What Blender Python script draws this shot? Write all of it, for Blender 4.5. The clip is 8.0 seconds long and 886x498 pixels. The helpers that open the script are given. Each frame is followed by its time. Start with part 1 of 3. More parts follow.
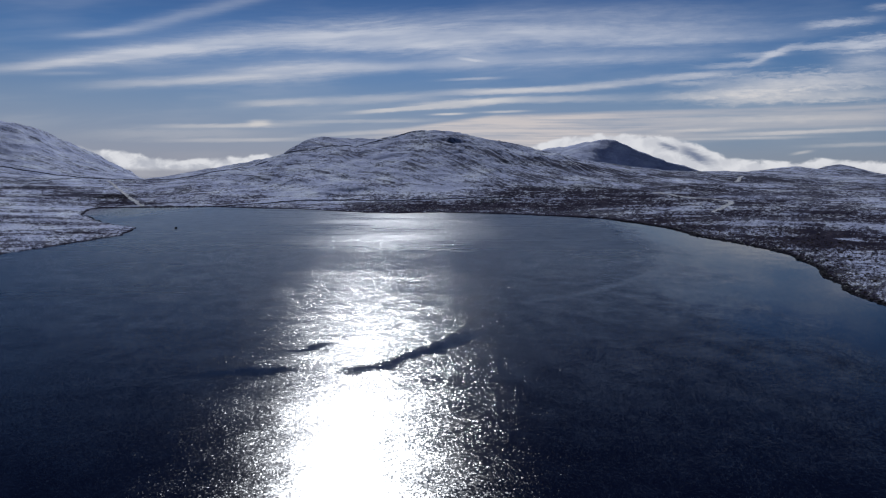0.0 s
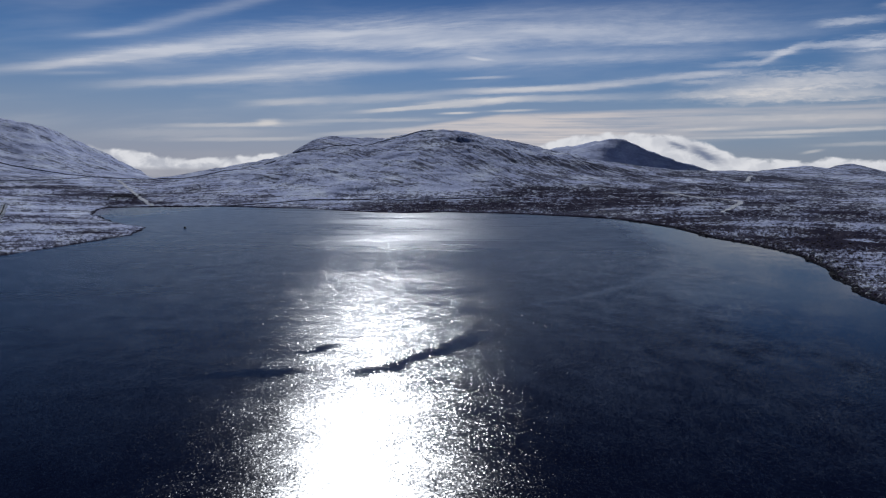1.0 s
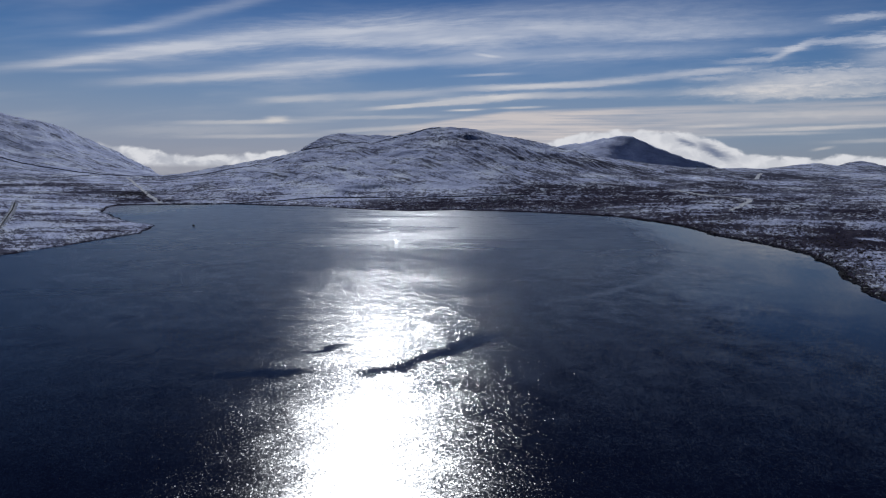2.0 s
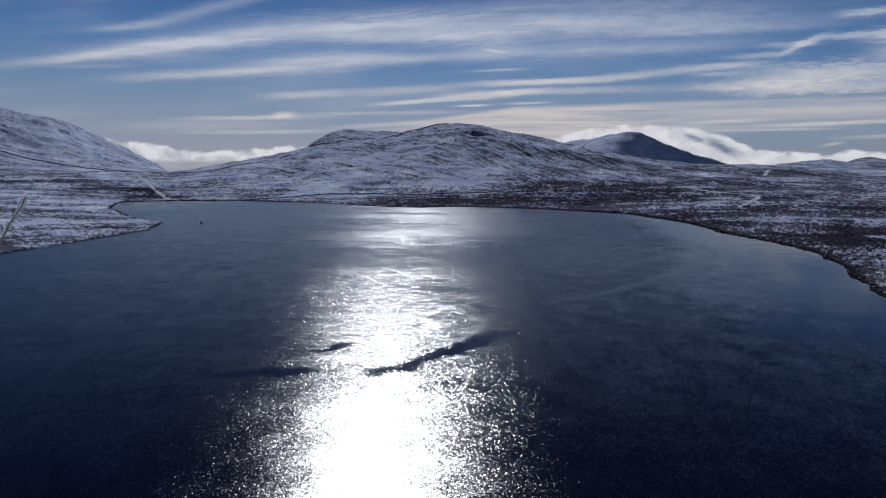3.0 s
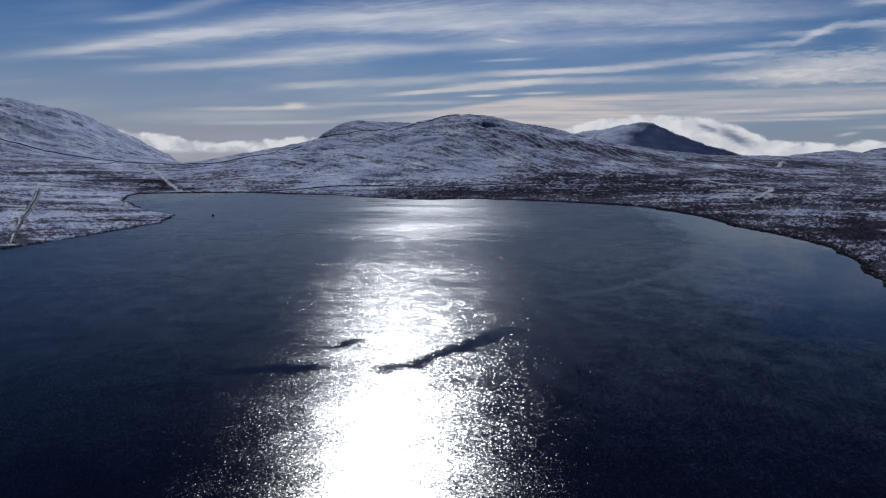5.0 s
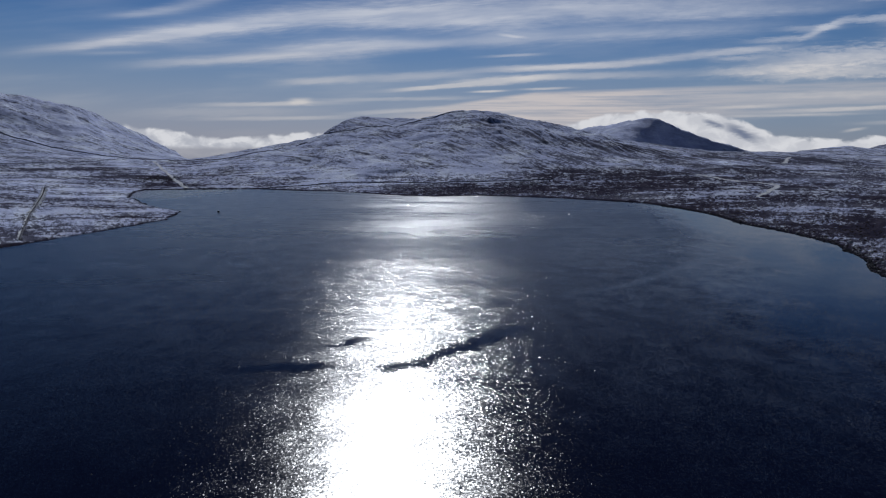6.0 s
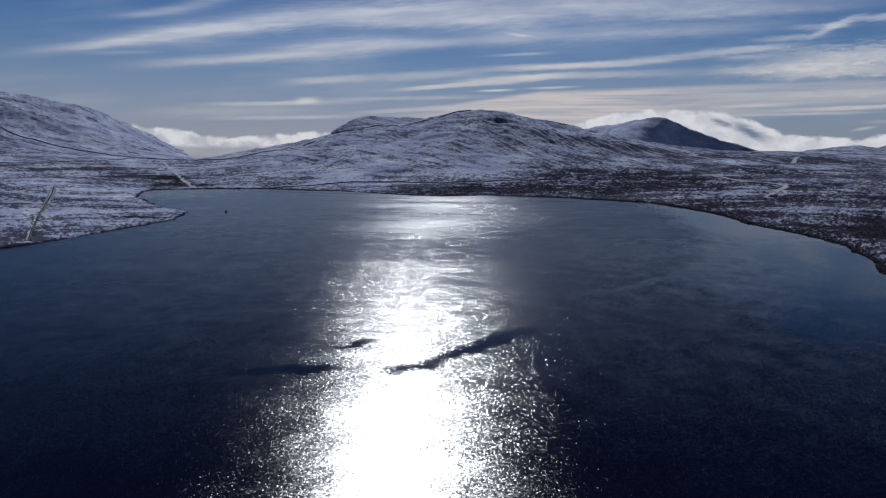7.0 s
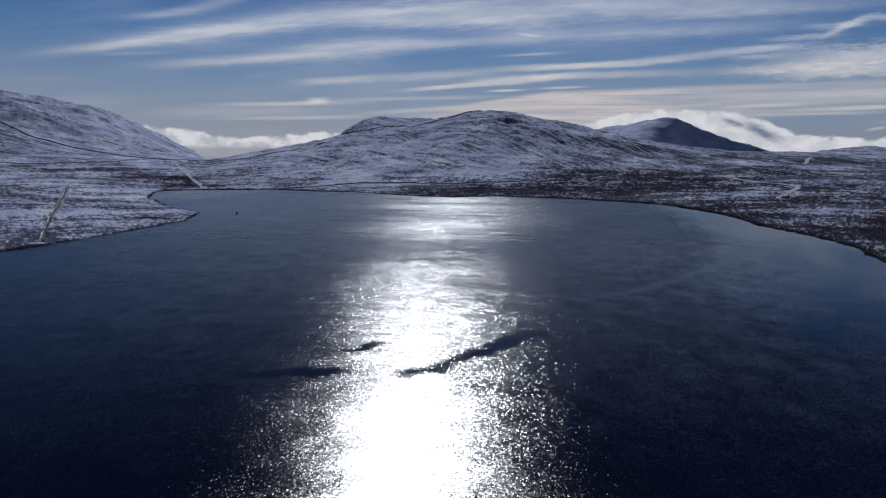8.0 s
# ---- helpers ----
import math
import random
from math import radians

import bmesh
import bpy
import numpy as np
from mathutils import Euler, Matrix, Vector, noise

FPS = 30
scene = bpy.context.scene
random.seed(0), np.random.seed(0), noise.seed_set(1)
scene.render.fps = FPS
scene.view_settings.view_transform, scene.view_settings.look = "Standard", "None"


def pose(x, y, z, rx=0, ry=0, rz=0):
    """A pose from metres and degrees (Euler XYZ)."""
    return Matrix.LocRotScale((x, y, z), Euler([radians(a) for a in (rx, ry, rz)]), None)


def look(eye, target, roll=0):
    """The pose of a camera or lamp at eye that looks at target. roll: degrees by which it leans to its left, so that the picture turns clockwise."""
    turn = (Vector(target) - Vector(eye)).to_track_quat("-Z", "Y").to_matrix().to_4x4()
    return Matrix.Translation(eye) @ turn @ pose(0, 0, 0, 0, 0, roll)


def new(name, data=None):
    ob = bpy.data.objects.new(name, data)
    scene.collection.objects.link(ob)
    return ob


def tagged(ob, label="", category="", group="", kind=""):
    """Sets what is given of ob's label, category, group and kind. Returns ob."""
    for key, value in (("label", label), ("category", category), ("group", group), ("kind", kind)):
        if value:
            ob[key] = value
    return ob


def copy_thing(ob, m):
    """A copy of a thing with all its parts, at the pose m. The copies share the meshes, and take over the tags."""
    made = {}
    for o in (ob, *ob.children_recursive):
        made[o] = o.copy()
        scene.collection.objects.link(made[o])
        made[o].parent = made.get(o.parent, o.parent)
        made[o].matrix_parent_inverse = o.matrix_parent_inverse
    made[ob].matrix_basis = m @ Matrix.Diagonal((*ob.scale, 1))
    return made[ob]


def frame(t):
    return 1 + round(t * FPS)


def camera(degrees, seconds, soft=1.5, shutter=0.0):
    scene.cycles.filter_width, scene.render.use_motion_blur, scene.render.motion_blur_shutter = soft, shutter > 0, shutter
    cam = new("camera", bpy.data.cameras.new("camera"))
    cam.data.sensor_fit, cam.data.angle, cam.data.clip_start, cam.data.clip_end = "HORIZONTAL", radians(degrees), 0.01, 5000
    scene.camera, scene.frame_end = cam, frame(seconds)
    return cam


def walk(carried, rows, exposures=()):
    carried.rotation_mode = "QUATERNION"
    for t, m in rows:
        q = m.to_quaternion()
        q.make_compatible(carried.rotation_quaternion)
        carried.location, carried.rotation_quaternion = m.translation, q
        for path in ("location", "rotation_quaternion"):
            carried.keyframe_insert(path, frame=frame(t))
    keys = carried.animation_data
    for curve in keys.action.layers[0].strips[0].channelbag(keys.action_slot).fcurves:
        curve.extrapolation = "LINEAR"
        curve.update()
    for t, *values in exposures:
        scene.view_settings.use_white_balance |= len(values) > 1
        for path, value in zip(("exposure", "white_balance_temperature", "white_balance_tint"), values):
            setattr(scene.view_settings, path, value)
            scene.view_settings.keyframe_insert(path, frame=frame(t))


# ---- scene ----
# the camera: a drone over the lake that rises straight up and turns slowly to its left
cam = camera(63.77, 8.0, soft=1.2)
# seconds, place, degrees to the left, up, lean to the right
ROWS = [
    (0.0, 0.00, 0.00, 60.00, 0.00, -6.53, -0.33),
    (0.5, 0.11, -0.09, 60.46, 0.33, -6.54, -0.34),
    (1.0, 0.22, -0.17, 60.98, 0.66, -6.61, -0.34),
    (1.5, 0.32, -0.25, 61.53, 0.98, -6.71, -0.34),
    (3.0, 0.58, -0.44, 63.29, 1.85, -7.19, -0.34),
    (3.5, 0.66, -0.49, 63.87, 2.10, -7.37, -0.33),
    (4.0, 0.73, -0.54, 64.45, 2.29, -7.56, -0.33),
    (4.5, 0.79, -0.58, 65.00, 2.51, -7.75, -0.32),
    (6.0, 0.95, -0.66, 66.57, 3.13, -8.29, -0.30),
    (6.5, 0.99, -0.67, 67.06, 3.36, -8.36, -0.29),
    (7.0, 1.03, -0.68, 67.55, 3.68, -8.36, -0.28),
    (7.5, 1.06, -0.68, 68.05, 4.09, -8.34, -0.27),
    (8.0, 1.08, -0.68, 68.56, 4.48, -8.35, -0.26),
]


def aim(x, y, z, left, up, lean):
    a, b = radians(left), radians(up)
    way = Vector((-math.sin(a) * math.cos(b), math.cos(a) * math.cos(b), math.sin(b)))
    return look((x, y, z), Vector((x, y, z)) + 100 * way, -lean)


walk(cam, [(t, aim(*row)) for t, *row in ROWS], exposures=[(0.0, 0.0), (4.0, -0.06), (8.0, -0.1)])

# ---- world and sun ----
SUN_LEFT, SUN_UP = 7.7, 30.0      # degrees left of straight ahead, degrees above the horizon


class Nodes:
    """Short hand for building node trees."""

    def __init__(self, tree):
        self.tree = tree
        tree.nodes.clear()

    def add(self, kind, **settings):
        n = self.tree.nodes.new(kind)
        for k, v in settings.items():
            if k == "op":
                n.operation = v
            elif k == "clamp":
                n.use_clamp = v
            elif k == "blend":
                n.blend_type = v
            elif k == "dims":
                n.noise_dimensions = v
        return n

    def link(self, a, b):
        if isinstance(a, (int, float)):
            b.default_value = a
        elif isinstance(a, (tuple, list)):
            b.default_value = a
        else:
            self.tree.links.new(a, b)

    def m(self, op, a, b=0.0, c=None, clamp=False):
        n = self.add("ShaderNodeMath", op=op, clamp=clamp)
        self.link(a, n.inputs[0])
        self.link(b, n.inputs[1])
        if c is not None:
            self.link(c, n.inputs[2])
        return n.outputs[0]

    def ramp(self, x, lo, hi, a=0.0, b=1.0, smooth=True):
        n = self.add("ShaderNodeMapRange")
        n.interpolation_type = "SMOOTHSTEP" if smooth else "LINEAR"
        for i, v in enumerate((x, lo, hi, a, b)):
            self.link(v, n.inputs[i])
        return n.outputs[0]

    def xyz(self, x, y, z=0.0):
        n = self.add("ShaderNodeCombineXYZ")
        for i, v in enumerate((x, y, z)):
            self.link(v, n.inputs[i])
        return n.outputs[0]

    def split(self, v):
        n = self.add("ShaderNodeSeparateXYZ")
        self.link(v, n.inputs[0])
        return n.outputs

    def noise(self, v, scale, detail=4.0, rough=0.5, distort=0.0, dims="3D"):
        n = self.add("ShaderNodeTexNoise", dims=dims)
        self.link(v, n.inputs["Vector"])
        n.inputs["Scale"].default_value = scale
        n.inputs["Detail"].default_value = detail
        n.inputs["Roughness"].default_value = rough
        n.inputs["Distortion"].default_value = distort
        return n.outputs

    def vec(self, op, a, b=(0, 0, 0)):
        n = self.add("ShaderNodeVectorMath", op=op)
        self.link(a, n.inputs[0])
        self.link(b, n.inputs[1])
        return n.outputs[0]

    def mix(self, f, a, b, blend="MIX"):
        n = self.add("ShaderNodeMix")
        n.data_type, n.blend_type = "RGBA", blend
        self.link(f, n.inputs["Factor"])
        self.link(a, n.inputs[6])
        self.link(b, n.inputs[7])
        return n.outputs[2]

    def colors(self, x, stops, interp="LINEAR"):
        n = self.add("ShaderNodeValToRGB")
        n.color_ramp.interpolation = interp
        el = n.color_ramp.elements
        while len(el) < len(stops):
            el.new(0.5)
        for e, (p, c) in zip(el, stops):
            e.position = p
            e.color = (*c, 1) if isinstance(c, tuple) else (c, c, c, 1)
        self.link(x, n.inputs[0])
        return n.outputs[0]


def build_sky():
    world = bpy.data.worlds.new("sky")
    scene.world = world
    world.use_nodes = True
    n = Nodes(world.node_tree)
    out = n.add("ShaderNodeOutputWorld")
    sky = n.add("ShaderNodeTexSky")
    sky.sky_type, sky.sun_disc = "NISHITA", False
    sky.sun_elevation, sky.sun_rotation = radians(SUN_UP), radians(-SUN_LEFT)
    sky.altitude, sky.air_density, sky.dust_density, sky.ozone_density = 400, 1.0, 0.0, 3.0
    way = n.add("ShaderNodeTexCoord").outputs["Generated"]
    x, y, z = n.split(way)
    az = n.m("MULTIPLY", n.m("ARCTAN2", x, y), 57.2958)
    el = n.m("MULTIPLY", n.m("ARCSINE", z), 57.2958)

    blue = n.mix(1.0, sky.outputs[0], SKY_TINT, "MULTIPLY")
    blue = n.mix(n.ramp(el, 5.5, 0.0), blue, n.mix(1.0, blue, (0.95, 0.89, 1.06, 1), "MULTIPLY"))
    deep = n.ramp(el, 8.0, 25.0, 1.0, 0.13)
    blue = n.mix(1.0, blue, n.xyz(deep, n.m("MULTIPLY", deep, n.ramp(el, 8.0, 25.0, 1.0, 0.85)), deep), "MULTIPLY")

    # fine drawn-out structure of the high ice cloud, rising slightly to the right
    lift = n.m("SUBTRACT", el, n.m("MULTIPLY", az, n.m("SUBTRACT", 0.05, n.m("MULTIPLY", az, 0.0012))))
    warp = n.noise(n.xyz(n.m("MULTIPLY", az, 0.05), n.m("MULTIPLY", lift, 0.25), 3.0), 1.0, 2.0)[0]
    lift_w = n.m("ADD", lift, n.m("MULTIPLY", n.m("SUBTRACT", warp, 0.5), 1.6))
    fibres = n.noise(n.xyz(n.m("MULTIPLY", az, 0.13), n.m("MULTIPLY", lift_w, 1.15), 0.0), 1.0, 4.0, 0.5)[0]
    broad = n.noise(n.xyz(n.m("MULTIPLY", az, 0.06), n.m("MULTIPLY", lift_w, 0.42), 7.0), 1.0, 4.0, 0.55)[0]
    mottle = n.noise(n.xyz(n.m("MULTIPLY", az, 0.45), n.m("MULTIPLY", lift_w, 2.4), 5.0), 1.0, 5.0, 0.6)[0]
    veil = n.ramp(fibres, 0.30, 0.72)
    ripple = n.noise(n.xyz(n.m("MULTIPLY", az, 1.4), n.m("MULTIPLY", lift_w, 4.5), 9.0), 1.0, 4.0, 0.6)[0]
    broken = n.m("MULTIPLY", n.ramp(mottle, 0.32, 0.62), n.ramp(ripple, 0.3, 0.6, 0.5, 1.0))
    broken = n.m("ADD", n.m("MULTIPLY", broken, 0.72), 0.28)
    veil = n.mix(n.ramp(az, 6.0, 16.0, 0.12, 0.75), veil, broken)

    # single streaks: azimuth, elevation, half length, half width in degrees, rise, density
    fringe = n.noise(n.xyz(n.m("MULTIPLY", az, 0.55), n.m("MULTIPLY", lift_w, 5.0), 12.0), 1.0, 5.0, 0.62, 0.3)[0]
    tatter = n.noise(n.xyz(n.m("MULTIPLY", az, 0.85), n.m("MULTIPLY", lift_w, 4.2), 15.0), 1.0, 5.0, 0.65, 0.6)[0]

    def streak(a, e, half, thick, rise, dense, flat, ragged, sway):
        u = n.m("SUBTRACT", az, a)
        v = n.m("SUBTRACT", n.m("SUBTRACT", el, e), n.m("MULTIPLY", u, rise))
        v = n.m("ADD", v, n.m("MULTIPLY", n.m("SUBTRACT", broad, 0.5), sway * thick))
        v = n.m("ADD", v, n.m("MULTIPLY", n.m("SUBTRACT", ragged[0], 0.5), ragged[1] * thick))
        u2 = n.m("POWER", n.m("ABSOLUTE", n.m("DIVIDE", u, half)), 2.6)
        v2 = n.m("POWER", n.m("ABSOLUTE", n.m("DIVIDE", v, thick)), flat)
        return n.m("MULTIPLY", n.m("EXPONENT", n.m("MULTIPLY", n.m("ADD", u2, v2), -1.0)), dense)

    total = 0.0
    for streaks, flat, ragged, sway in ((HIGH_STREAKS, 2.0, (fringe, 1.1), 1.3), (MID_STREAKS, 3.2, (fringe, 1.5), 0.9), (BROKEN_STREAKS, 2.6, (tatter, 2.6), 1.2), (LOW_STREAKS, 3.0, (fringe, 1.6), 0.9)):
        for row in streaks:
            total = n.m("ADD", total, streak(*row, flat, ragged, sway))
    # elsewhere a thin broken veil of the same cloud
    thin = n.m("MULTIPLY", n.m("MULTIPLY", n.ramp(broad, 0.42, 0.75), 0.16), n.ramp(el, 22.0, 11.0))
    # a flat sheet low over the ridges, sharp along its upper edge
    rim = n.m("ADD", n.m("SUBTRACT", n.m("ADD", 4.18, n.m("MULTIPLY", az, 0.016)), n.m("MULTIPLY", n.ramp(az, 4.0, -6.0, smooth=False), 1.3)), n.m("MULTIPLY", n.m("SUBTRACT", warp, 0.5), 0.5))
    sheet = n.m("MULTIPLY", n.ramp(n.m("SUBTRACT", rim, el), -0.05, 0.28), n.ramp(n.m("SUBTRACT", el, n.m("MULTIPLY", az, 0.06)), 0.5, 1.6))
    sheet = n.m("MULTIPLY", n.m("MULTIPLY", sheet, n.m("MULTIPLY", n.ramp(az, -9.0, -1.0), n.ramp(az, 8.0, 22.0, 1.0, 0.4))), n.ramp(n.noise(n.xyz(n.m("MULTIPLY", az, 0.12), n.m("MULTIPLY", el, 3.0), 4.0), 1.0, 5.0, 0.6)[0], 0.3, 0.62, 0.35, 1.0))
    total = n.m("MINIMUM", n.m("ADD", total, thin), 1.0)
    ice = n.m("MULTIPLY", total, n.m("ADD", n.m("MULTIPLY", veil, 0.5), 0.6), clamp=True)
    warm = n.ramp(el, 3.5, 9.0, 1.0, 0.0)
    ice_color = n.mix(warm, ICE_HIGH, ICE_LOW)

    # pale murk near the horizon
    murk = n.m("MULTIPLY", n.ramp(el, -1.0, 10.0, 1.0, 0.0), n.ramp(az, 6.0, 24.0, 0.64, 0.34))
    air = n.mix(murk, blue, MURK)
    air = n.mix(ice, air, ice_color)
    air = n.mix(sheet, air, SHEET)

    # low bank of cumulus behind the hills: its top follows the azimuth
    place = n.ramp(az, -45, 45, smooth=False)
    top = n.m("SUBTRACT", n.m("MULTIPLY", n.colors(place, [((a + 45) / 90, (e + 2) / 8) for a, e in BANK], "B_SPLINE"), 8.0), 2.0)
    puff = n.noise(n.xyz(az, n.m("MULTIPLY", el, 1.5), 1.0), 0.75, 6.0, 0.55, 0.3)[0]
    edge = n.m("ADD", top, n.m("MULTIPLY", n.m("SUBTRACT", puff, 0.5), n.m("ADD", n.ramp(az, -5.0, 5.0, 0.9, 0.85), n.ramp(az, 21.0, 24.0, 0.0, 0.3))))
    bank = n.ramp(n.m("SUBTRACT", edge, el), -0.08, 0.22)
    base = n.m("MAXIMUM", n.ramp(el, -0.45, -0.05, 0.12, 1.0), n.ramp(az, -6.0, 4.0))
    # wind-combed dark hollows where the cloud pours over the ridge
    shade = 0.0
    for row in HOLLOWS:
        shade = n.m("MAXIMUM", shade, streak(*row, 2.0, (tatter, 2.4), 0.0))
    shade = n.m("MULTIPLY", shade, n.ramp(tatter, 0.15, 0.5, 0.7, 1.0))
    under = n.m("MULTIPLY", n.ramp(puff, 0.62, 0.36), n.ramp(az, -8.0, 4.0, 0.45, 0.26))
    shade = n.m("MAXIMUM", shade, under)
    bank_color = n.mix(shade, BANK_LIT, BANK_SHADE)
    air = n.mix(n.m("MULTIPLY", bank, base), air, bank_color)

    bg = n.add("ShaderNodeBackground")
    n.link(air, bg.inputs[0])
    bg.inputs[1].default_value = 0.1
    n.link(bg.outputs[0], out.inputs[0])


SKY_TINT = (0.178, 0.264, 0.40, 1)
SHEET = (5.7, 5.35, 5.45, 1)
ICE_HIGH, ICE_LOW = (5.1, 5.5, 6.5, 1), (6.7, 6.45, 6.35, 1)
MURK = (3.45, 3.35, 4.0, 1)
BANK_LIT, BANK_SHADE = (7.0, 7.1, 7.5, 1), (1.7, 2.05, 3.0, 1)
HIGH_STREAKS = [
    (-24.8, 9.30, 3.1, 0.27, 0.178, 0.38),
    (-18.9, 11.01, 4.4, 0.41, 0.292, 0.42),
    (-27.4, 7.15, 5.3, 0.32, 0.189, 0.75),
    (-21.0, 8.38, 5.6, 0.55, 0.146, 0.78),
    (-11.2, 9.66, 8.2, 0.91, 0.073, 0.78),
    (0.6, 10.01, 8.8, 1.09, 0.013, 0.78),
    (13.7, 10.12, 8.7, 1.09, -0.009, 0.52),
    (-4.2, 9.29, 7.5, 0.36, 0.034, 0.30),
    (-20.3, 6.16, 5.7, 0.36, 0.092, 0.60),
    (-12.0, 7.29, 5.5, 0.64, 0.100, 0.78),
    (-2.9, 7.80, 7.1, 0.41, 0.042, 0.46),
    (11.0, 8.35, 9.5, 0.45, -0.001, 0.46),
    (-27.3, 6.37, 2.5, 0.14, 0.079, 0.25),
    (7.9, 11.59, 11.7, 0.45, 0.001, 0.22),
    (17.8, 9.45, 7.5, 0.41, 0.001, 0.25),
]
MID_STREAKS = [
    (-12.5, 4.95, 3.0, 0.27, 0.075, 0.42),
    (-5.5, 5.33, 5.3, 0.32, 0.051, 0.34),
    (-3.6, 4.54, 3.3, 0.16, 0.082, 0.95),
    (1.5, 5.03, 4.0, 0.30, 0.068, 0.95),
    (9.0, 5.33, 4.8, 0.27, 0.013, 0.42),
    (6.1, 6.01, 5.5, 0.23, 0.026, 1.00),
    (13.5, 6.45, 4.0, 0.27, 0.068, 0.50),
    (18.8, 6.87, 3.0, 0.23, 0.034, 0.55),
    (0.4, 4.21, 1.3, 0.08, 0.038, 0.80),
    (4.8, 4.39, 1.7, 0.08, 0.025, 0.70),
    (2.1, 6.91, 2.1, 0.11, 0.042, 0.45),
    (2.2, 8.36, 1.0, 0.11, -0.125, 0.40),
]
BROKEN_STREAKS = [
    (21.5, 5.51, 4.8, 0.32, 0.027, 0.60),
    (26.5, 6.13, 5.8, 0.64, -0.007, 0.72),
    (26.0, 5.08, 6.4, 0.32, -0.004, 0.60),
    (21.5, 7.49, 2.1, 0.18, 0.011, 0.50),
    (24.2, 8.06, 1.3, 0.23, 0.361, 0.75),
    (26.9, 8.47, 1.7, 0.23, 0.000, 0.60),
    (30.2, 8.41, 2.0, 0.50, 0.033, 0.85),
    (28.3, 9.95, 2.1, 0.23, 0.018, 0.60),
    (30.3, 7.27, 2.0, 0.45, -0.011, 0.50),
    (23.4, 8.11, 1.7, 0.18, -0.008, 0.45),
    (18.6, 6.32, 1.6, 0.18, 0.020, 0.40),
    (31.0, 10.76, 1.0, 0.18, -0.002, 0.40),
]
LOW_STREAKS = [
    (-16.3, 3.07, 5.0, 0.16, 0.034, 0.60),
    (-14.3, 3.32, 0.8, 0.23, 0.074, 0.75),
    (-6.6, 3.58, 6.0, 0.14, 0.024, 0.40),
    (-15.9, 1.98, 5.0, 0.14, 0.029, 0.40),
    (-19.8, 2.35, 5.9, 0.41, 0.035, 0.28),
    (19.4, 2.89, 2.6, 0.14, 0.029, 0.60),
    (27.1, 2.67, 5.5, 0.14, 0.029, 0.60),
    (22.0, 2.25, 4.4, 0.10, 0.009, 0.45),
    (29.9, 1.72, 2.7, 0.14, 0.025, 0.35),
    (26.5, 1.20, 0.6, 0.11, 0.163, 0.45),
    (-5.6, 2.75, 4.4, 0.16, 0.070, 0.45),
    (25.2, 3.63, 7.3, 0.27, 0.003, 0.35),
]
HOLLOWS = [
    (17.4, 1.67, 0.9, 0.25, -0.310, 0.95),
    (19.3, 1.0, 1.3, 0.42, -0.452, 1.00),
    (20.2, 0.67, 0.9, 0.27, -0.331, 0.60),
]
# azimuth, elevation of the bank's top
BANK = [(-44, 1.5), (-30, 1.4), (-26.0, 1.2), (-24.0, 1.1), (-22.5, 0.8), (-21.0, 0.45), (-19.0, 0.5), (-16.5, 0.7), (-14.0, 1.0), (-8, 1.0),
        (0, 1.2), (6.0, 1.5), (9.0, 2.3), (12.0, 2.75), (14.5, 2.6), (17.5, 2.5), (19.5, 1.9), (21.5, 0.8), (25.0, 0.5), (28.0, 0.75), (32.0, 0.45), (44, 0.4)]
build_sky()

sun = new("sun", bpy.data.lights.new("sun", "SUN"))
sun.data.energy, sun.data.angle, sun.data.color = 3.3, radians(0.53), (0.90, 0.94, 1.0)
SUN_WAY = Vector((-math.sin(radians(SUN_LEFT)) * math.cos(radians(SUN_UP)), math.cos(radians(SUN_LEFT)) * math.cos(radians(SUN_UP)), math.sin(radians(SUN_UP))))
sun.matrix_world = look(SUN_WAY * 400, (0, 0, 0))


# ---- materials ----
def material(name):
    mat = bpy.data.materials.new(name)
    mat.use_nodes = True
    n = Nodes(mat.node_tree)
    out = n.add("ShaderNodeOutputMaterial")
    bsdf = n.add("ShaderNodeBsdfPrincipled")
    n.link(bsdf.outputs[0], out.inputs[0])
    return mat, n, bsdf, out


